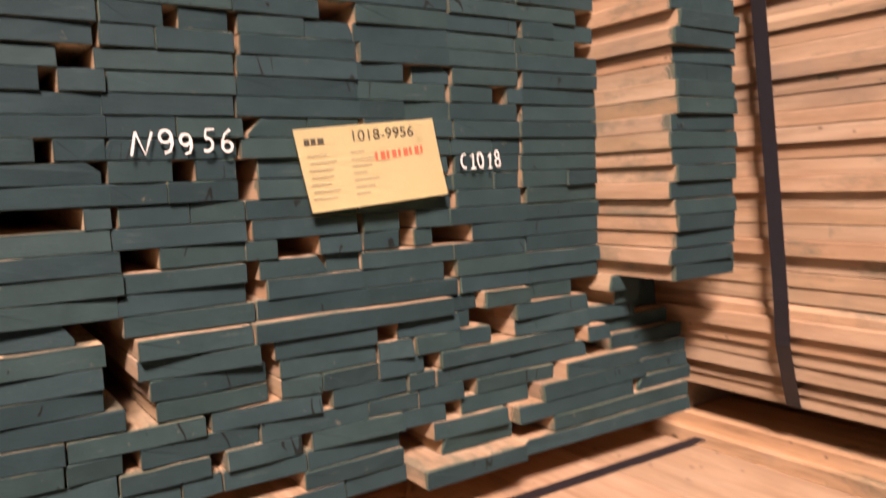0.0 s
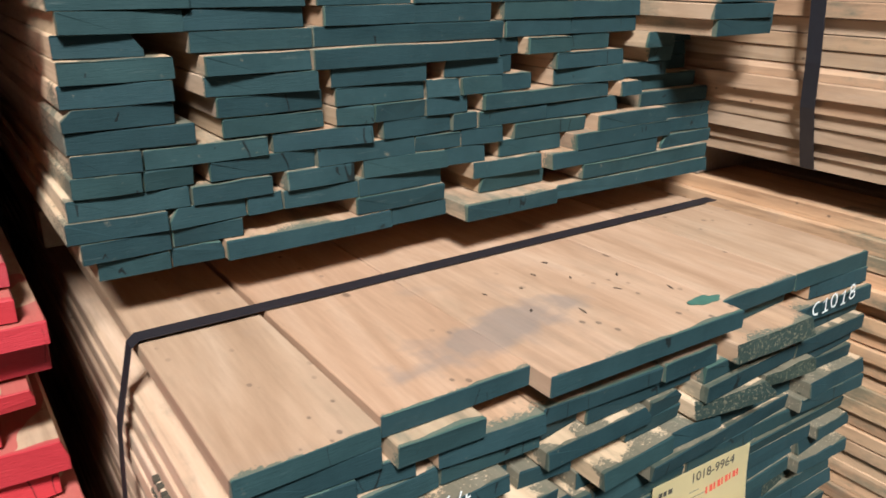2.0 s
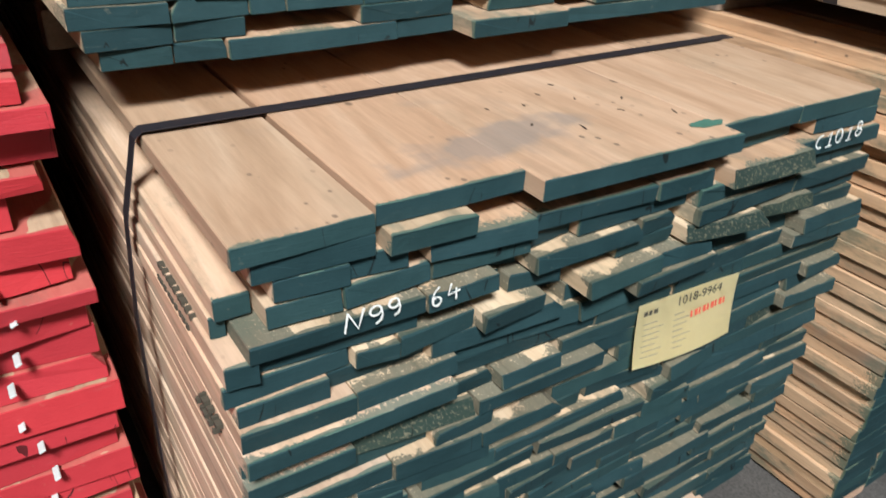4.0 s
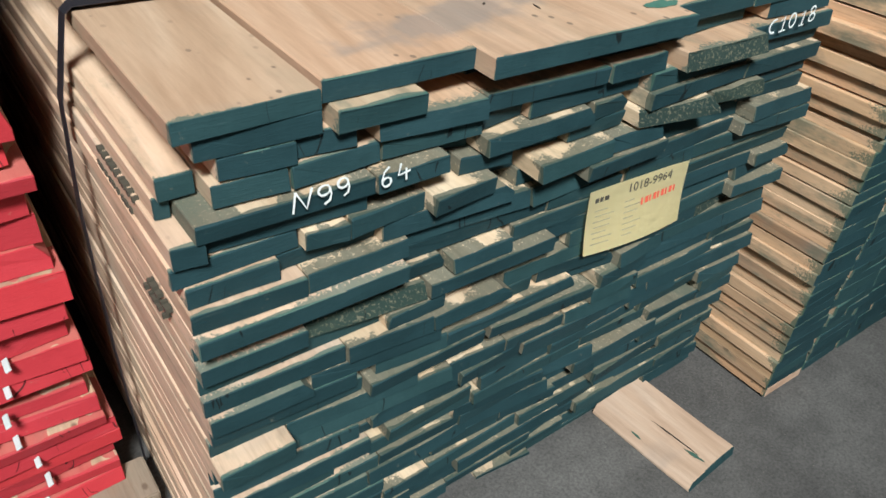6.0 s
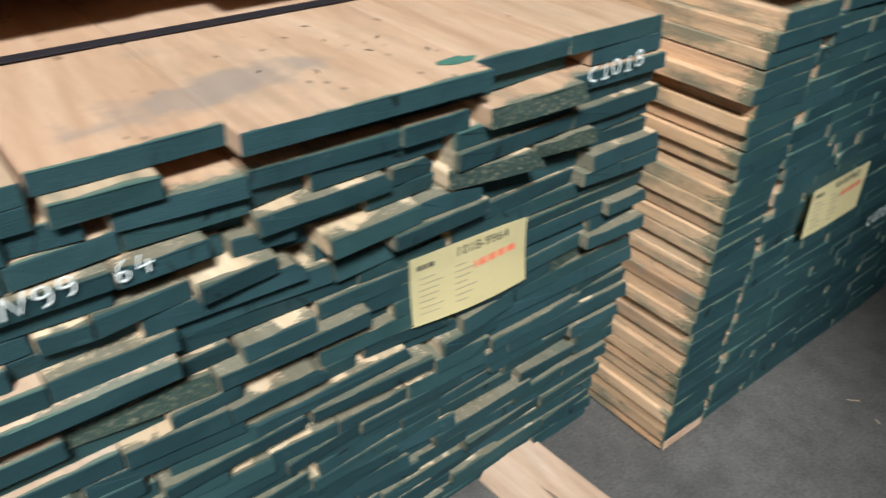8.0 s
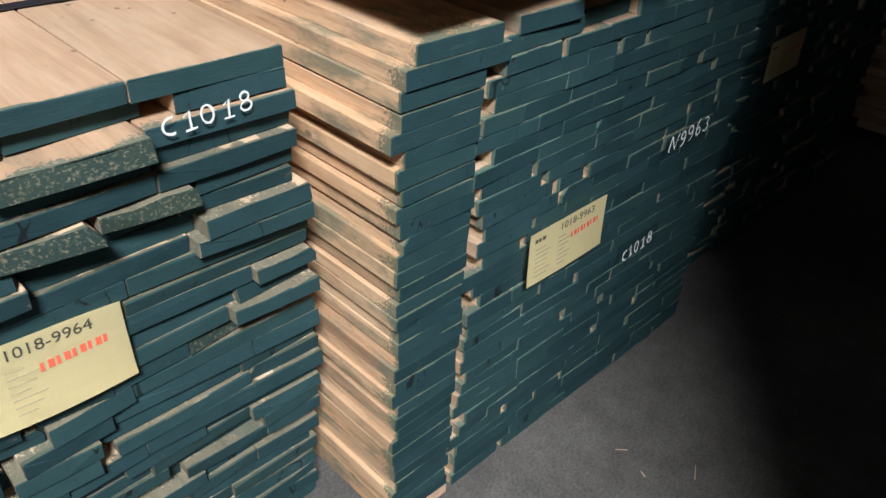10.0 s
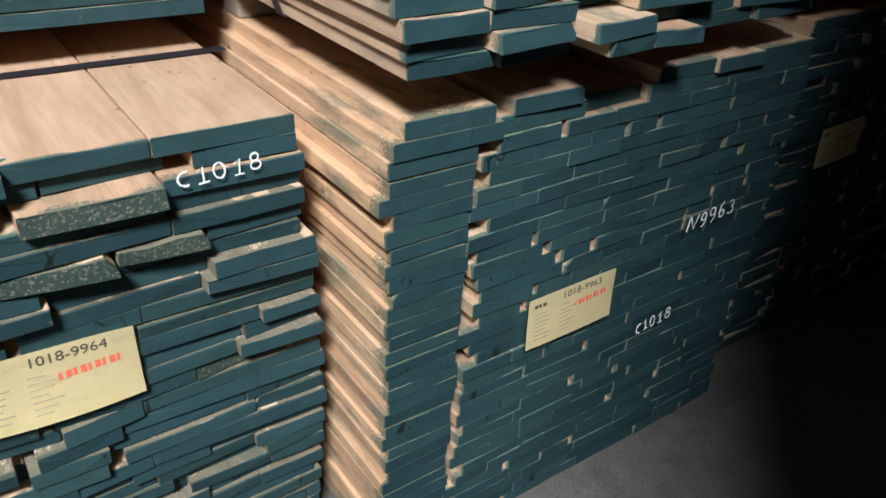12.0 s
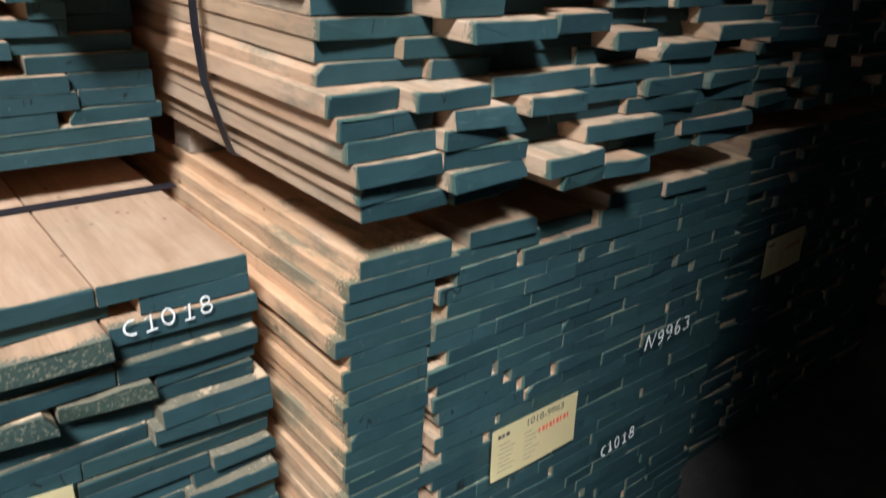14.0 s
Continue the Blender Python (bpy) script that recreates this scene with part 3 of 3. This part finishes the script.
for k in range(19):
    z = 0.1 + 0.055 * k + 0.01 * math.sin(k * 3.1)
    x = 0.155 + 0.014 * math.sin(k * 1.3)
    bm = bmesh.new()
    box_into(bm, 0, 0.010, 0, 0.03, 0, 0.0038)
    bmesh.ops.bevel(bm, geom=bm.edges[:], offset=0.0009, segments=1, affect="EDGES")
    ob = part("staple", bm, film_mat, pack.root, "small white plastic staple")
    ob.matrix_basis = pose(x + 0.215, 1.352 - 1.35, z, 0, -25, 0)
for y in (1.31, 2.6):
    tagged(solid("crossbar", -0.7, 0.345, y, y + 0.1, 0.0, 0.074, old_wood, bevel=0.003), "weathered timber crossbar under the red-ended pack", "crossbar", "crossbars")

# ---- straps ----
root = thing("strapping_band", (0.94, 1.35, TOP), "black plastic strapping band pulled round a pack", "strap", "strapping bands")
pts = [((0.59, 0.004, 0.003), (0, 1, 0)), ((0.1, 0.004, 0.003), (0, 1, 0)), ((-0.3, 0.0, 0.003), (0, 1, 0)), ((-0.556, 0.0, 0.003), (0, 1, 0)), ((-0.566, 0.002, -0.006), (0, 1, 0)), ((-0.59, 0.012, -0.12), (0, 1, 0.1)), ((-0.597, 0.035, -0.3), (0, 1, 0.15)), ((-0.595, 0.065, -0.6), (0, 1, 0.1)), ((-0.59, 0.07, -0.95), (0, 1, 0.05))]
strap(root, pts, 0.026, 0.0012, strap_mat, "band")
root = thing("strapping_band", (1.55, 1.15, CB), "black plastic strapping band pulled round a pack", "strap", "strapping bands")
pts = [((0.33, 0.03, -0.003), (0, 1, 0)), ((0.05, 0.03, -0.003), (0, 1, 0)), ((0.016, 0.032, 0.003), (0, 1, 0)), ((0.0, 0.031, 0.05), (0, 1, 0)), ((-0.022, 0.029, 0.12), (0, 1, 0)), ((-0.031, 0.027, 0.2), (0, 1, 0)), ((-0.03, 0.043, 0.395), (0, 1, 0.1)), ((-0.03, 0.07, 0.71), (0, 1, 0.1)), ((-0.03, 0.08, 0.884), (0, 1, 0.1))]
strap(root, pts, 0.028, 0.0014, strap_mat, "band")

# ---- paper labels ----


def paper_label(at, width, height, turn, shear, curl, number):
    """A printed yellow slip pinned to board ends."""
    root = thing("paper_label", at, "yellow printed paper label pinned to the green board ends", "label", "paper labels")
    root.matrix_basis = pose(*at, 0, turn, 0)
    bm = bmesh.new()
    nx, nz = 12, 6

    def bend(u, v):
        return curl * (0.6 * math.sin(u * 3.0) * (1 - v) + (1 - v) ** 2 * 0.7 + 0.9 * max(0, u - 0.8) * v)

    grid = [[bm.verts.new((width * (i / nx) + shear * (1 - j / nz), -bend(i / nx, j / nz), height * (j / nz - 1))) for i in range(nx + 1)] for j in range(nz + 1)]
    for j in range(nz):
        for i in range(nx):
            bm.faces.new((grid[j][i], grid[j][i + 1], grid[j + 1][i + 1], grid[j + 1][i])).smooth = True
    bmesh.ops.solidify(bm, geom=bm.faces[:], thickness=0.0004)
    for f in bm.faces:
        f.smooth = False
    part("sheet", bm, paper_mat, root)
    lift = -0.0012

    def laid(ob):
        for v in ob.data.vertices:
            w = ob.matrix_basis @ v.co
            u, q = min(max(w.x / width, 0), 1), min(max(1 + w.z / height, 0), 1)
            v.co.y += -bend(u, q)

    if number:
        laid(text_part("printed_number", number, 0.19 * height, ink_mat, root, (0.37 * width, lift, -0.2 * height), squeeze=1.12, thick=0.0001, label="black printed number"))

    def bar(name, x, z, w, h, mat, label):
        bm = bmesh.new()
        n = max(2, int(w / width * 10))
        v = [[bm.verts.new((x + w * i / n, lift, z + dz)) for i in range(n + 1)] for dz in (0, h)]
        for i in range(n):
            bm.faces.new((v[0][i], v[0][i + 1], v[1][i + 1], v[1][i]))
        laid(part(name, bm, mat, root, label))

    for i, w in enumerate((0.035, 0.03, 0.04)):
        bar("printed_mark", (0.06 + i * 0.045) * width, -0.2 * height, w * width, 0.07 * height, ink_mat, "dark printed mark")
    for i in range(9):
        bar("printed_stamp", (0.53 + i * 0.043) * width, (-0.46 + 0.004 * i) * height, (0.02 + 0.012 * (i % 2)) * width, 0.10 * height, red_ink, "red stamped letters")
    for i in range(7):
        bar("printed_line", (0.07 + 0.01 * (i % 2)) * width, (-0.34 - 0.085 * i) * height, (0.13 + 0.05 * ((i * 3) % 4) / 3) * width, 0.018 * height, pale_ink, "pale printed line")
        bar("printed_line", 0.36 * width, (-0.34 - 0.085 * i) * height, (0.10 + 0.04 * ((i * 5) % 3)) * width, 0.018 * height, pale_ink, "pale printed line")


paper_label((0.998, 1.007, 0.683), 0.232, 0.118, 1.5, 0.004, 0.014, "1018-9964")
paper_label((1.873, 0.848, 0.585), 0.222, 0.112, -1.0, 0.0, 0.004, "1018-9963")
paper_label((0.735, 1.392, 1.553), 0.226, 0.116, -4.5, 0.012, 0.008, "1018-9956")
paper_label((2.93, 0.952, 0.68), 0.2, 0.11, -2.0, 0.0, 0.003, "")

# ---- chalk marks ----


def arc(cx, cy, rx, ry, a0, a1, n=10):
    return [(cx + rx * math.cos(radians(a0 + (a1 - a0) * i / n)), cy + ry * math.sin(radians(a0 + (a1 - a0) * i / n))) for i in range(n + 1)]


# strokes of the hand-written characters, in a box one unit high
STROKES = {
    "N": [[(0.0, 0.0), (0.1, 0.75)], [(0.1, 0.75), (0.42, 0.05), (0.6, 0.78)]],
    "9": [arc(0.24, 0.55, 0.17, 0.2, 20, 380, 14), [(0.4, 0.62), (0.42, 0.3), (0.34, 0.08), (0.18, 0.0)]],
    "6": [[(0.4, 0.78), (0.2, 0.62), (0.1, 0.35), (0.11, 0.18)], arc(0.26, 0.2, 0.16, 0.18, 170, 530, 14)],
    "5": [[(0.44, 0.75), (0.16, 0.72), (0.14, 0.44)], arc(0.22, 0.24, 0.19, 0.21, 110, -120, 10)],
    "3": [arc(0.2, 0.58, 0.17, 0.17, 150, -70, 9), arc(0.2, 0.21, 0.2, 0.2, 80, -150, 10)],
    "4": [[(0.2, 0.78), (0.06, 0.32), (0.5, 0.34)], [(0.36, 0.52), (0.32, 0.0)]],
    "8": [arc(0.24, 0.56, 0.14, 0.17, -90, 270, 14), arc(0.24, 0.19, 0.18, 0.19, 90, 450, 14)],
    "1": [[(0.05, 0.55), (0.22, 0.74), (0.22, 0.02)], [(0.06, 0.0), (0.38, 0.02)]],
    "0": [arc(0.24, 0.37, 0.18, 0.36, 80, 440, 16)],
    "C": [arc(0.34, 0.37, 0.26, 0.34, 70, 285, 12)],
}


def chalk(pack, body, size, x, y, z, turn=0.0, squeeze=1.0):
    """Hand-written characters in thin chalk strokes, each a little askew."""
    ox, oy, oz = pack.o
    hand = random.Random(body + str(size))
    step = 0.0
    for ch in body:
        dx, dz = step * math.cos(radians(turn)), -step * math.sin(radians(turn))
        tall, wide = size * hand.uniform(0.92, 1.1), size * squeeze * hand.uniform(0.85, 1.0)
        bm = bmesh.new()
        for layer, line in enumerate(STROKES[ch]):
            pts = [Vector((px * wide, pz * tall)) for px, pz in line]
            half = size * hand.uniform(0.034, 0.05)
            last = None
            for i, p in enumerate(pts):
                along = (pts[min(i + 1, len(pts) - 1)] - pts[max(i - 1, 0)]).normalized()
                side = Vector((-along.y, along.x)) * half * hand.uniform(0.7, 1.2)
                ring = [bm.verts.new((q.x, d - 0.0002 * layer, q.y)) for d in (0.0, -0.0003) for q in (p + side, p - side)]
                if last:
                    for a, b in ((0, 1), (1, 3), (3, 2), (2, 0)):
                        bm.faces.new((last[a], last[b], ring[b], ring[a]))
                last = ring
        bmesh.ops.recalc_face_normals(bm, faces=bm.faces[:])
        ob = part("chalk_mark", bm, chalk_mat, pack.root, "white chalk character on a painted board end")
        ob.matrix_basis = pose(x + dx - ox, y - 0.005 - oy, z + dz + hand.uniform(-0.05, 0.05) * size - oz, 0, turn + hand.uniform(-7, 7), 0)
        step += size * squeeze * {"N": 0.72, "1": 0.5, "C": 0.56}.get(ch, 0.58)


chalk(low_pack, "N99", 0.033, 0.494, 0.9915, 0.823, -3, 1.3)
chalk(low_pack, "64", 0.031, 0.602, 0.9875, 0.823, -3, 1.3)
chalk(low_pack, "C1018", 0.033, 1.316, 0.9945, 0.883, -4, 1.5)
chalk(front_pack, "N9963", 0.045, 2.285, 0.846, 0.618, -3, 1.15)
chalk(front_pack, "C1018", 0.038, 2.19, 0.846, 0.39, -6, 1.1)
chalk(upper_pack, "N9956", 0.037, 0.527, 1.4025, 1.521, -2, 1.2)
chalk(upper_pack, "C1018", 0.033, 1.015, 1.4025, 1.492, -4, 0.95)

# ---- loose things on the floor ----
root = thing("wood_offcut", (1.31, 0.935, 0.0), "short pale oak offcut lying on the concrete", "offcut")
root.matrix_basis = pose(1.31, 0.935, 0.0, 0, 0, 4)
board(root, random.Random(5), -0.08, 0.08, -0.13, 0.13, 0.001, 0.024, [bare_wood, green_paint])
crack_mat = plain_material("dark_crack", (0.05, 0.035, 0.025), 0.9, 0.4, 90)
fleck_mat = plain_material("green_fleck", (0.05, 0.11, 0.08), 0.8, 0.4, 120)


def fleck(name, parent, x, y, z, length, width, turn, material, label, seed):
    """A thin ragged mark with pointed ends, lying on a board."""
    rng = random.Random(seed)
    bm = bmesh.new()
    n = 9
    edge = [((i / n - 0.5) * length, width * math.sin(math.pi * i / n) * rng.uniform(0.4, 1.0)) for i in range(n + 1)]
    rim = [bm.verts.new((0.5 * b, a, 0)) for a, b in edge] + [bm.verts.new((-0.5 * b * rng.uniform(0.5, 1), a, 0)) for a, b in edge[-2:0:-1]]
    face = bm.faces.new(rim)
    up = bmesh.ops.extrude_face_region(bm, geom=[face])
    for v in up["geom"]:
        if isinstance(v, bmesh.types.BMVert):
            v.co.z += 0.0006
    bmesh.ops.recalc_face_normals(bm, faces=bm.faces[:])
    ob = part(name, bm, material, parent, label)
    ob.matrix_basis = pose(x, y, z, 0, 0, turn)


fleck("crack", root, -0.006, -0.035, 0.0241, 0.12, 0.007, 2, crack_mat, "dark split in the wood", 1)
fleck("paint_fleck", root, -0.012, -0.09, 0.0242, 0.05, 0.014, 8, fleck_mat, "dull green paint fleck", 2)
fleck("paint_fleck", root, -0.07, 0.02, 0.0242, 0.03, 0.01, -5, fleck_mat, "dull green paint fleck", 3)
for i, (x, y, length) in enumerate(((0.86, 1.14, 0.012), (0.92, 1.10, 0.02), (1.02, 1.13, 0.014), (0.99, 1.2, 0.01), (0.95, 1.24, 0.012), (1.06, 1.17, 0.016), (0.90, 1.21, 0.01), (1.0, 1.27, 0.012), (1.09, 1.09, 0.02), (0.84, 1.22, 0.01))):
    fleck("dark_speck", low_pack.root, x - 0.94, y - 1.0, TOP - 0.0002, length, 0.005, i * 37 % 90 - 45, crack_mat, "dark speck of bark", 10 + i)

# plank lying under the red-ended pack, splinters and a green splash
splash = bmesh.new()
ring = []
for i in range(32):
    a = i / 32 * math.tau
    r = 1 + 0.5 * noise.noise(Vector((math.cos(a) * 1.7, math.sin(a) * 1.7, 4.2)))
    ring.append(splash.verts.new((0.03 * r * math.cos(a), 0.013 * r * math.sin(a), 0)))
face = splash.faces.new(ring)
lifted = bmesh.ops.extrude_face_region(splash, geom=[face])
for v in lifted["geom"]:
    if isinstance(v, bmesh.types.BMVert):
        v.co.z += 0.0006
splash_mat = plain_material("green_splash", (0.06, 0.17, 0.13), 0.7, 0.4, 60)
part("paint_splash", splash, splash_mat, low_pack.root, "green paint splash", (1.09 - 0.94, 0.03, TOP + 0.0002))

rng = random.Random(9)
for i in range(9):
    x, y = (1.75 + rng.uniform(0, 0.6), rng.uniform(0.35, 0.8)) if i < 6 else (1.45 + rng.uniform(-0.2, 0.1), rng.uniform(0.55, 0.75))
    length = rng.uniform(0.015, 0.05)
    bm = bmesh.new()
    box_into(bm, -length / 2, length / 2, -0.0013, 0.0013, 0, 0.0015)
    for v in bm.verts:
        if v.co.x > 0:
            v.co.y *= 0.3
    ob = part("wood_splinter", bm, bare_wood, None)
    ob.matrix_basis = pose(x, y, 0.0, 0, 0, rng.uniform(0, 180))
    tagged(ob, "thin pale wood splinter lying on the concrete", "splinter", "splinters on the floor")

# ink stamps on the long side of the low pack
for row, z in enumerate((0.808, 0.782, 0.685, 0.662)):
    for i in range(9 if row < 2 else 5):
        bm = bmesh.new()
        box_into(bm, 0, 0.012, 0, 0.005 + 0.003 * ((i * 7 + row) % 3), 0, 0.007)
        part("stamped_mark", bm, ink_mat, low_pack.root, "black stamped lettering", (0.3603 - 0.94, 0.115 - 0.055 * (row > 1) + 0.016 * i + 0.02 * (row % 2), z))

# crumpled clear film at the foot of the low pack
film = bmesh.new()
nu, nv = 8, 8
grid = [[film.verts.new((-0.035 * math.sin(v * 1.2) + 0.012 * noise.noise(Vector((u * 9, v * 9, 3))), 0.10 * u + 0.02 * noise.noise(Vector((v * 7, u * 7, 1))), 0.17 * v)) for u in (i / nu for i in range(nu + 1))] for v in (j / nv for j in range(nv + 1))]
for j in range(nv):
    for i in range(nu):
        film.faces.new((grid[j][i], grid[j][i + 1], grid[j + 1][i + 1], grid[j + 1][i]))
clear, nt, sh = nodes_of("clear_plastic_film", 0.12)
sh.inputs["Transmission Weight"].default_value = 1.0
sh.inputs["IOR"].default_value = 1.05
sh.inputs["Base Color"].default_value = (0.93, 0.96, 0.97, 1)
tagged(part("plastic_film", film, clear, None, "", (0.355, 0.985, 0.0)), "crumpled clear plastic film at the foot of a pack", "plastic film")
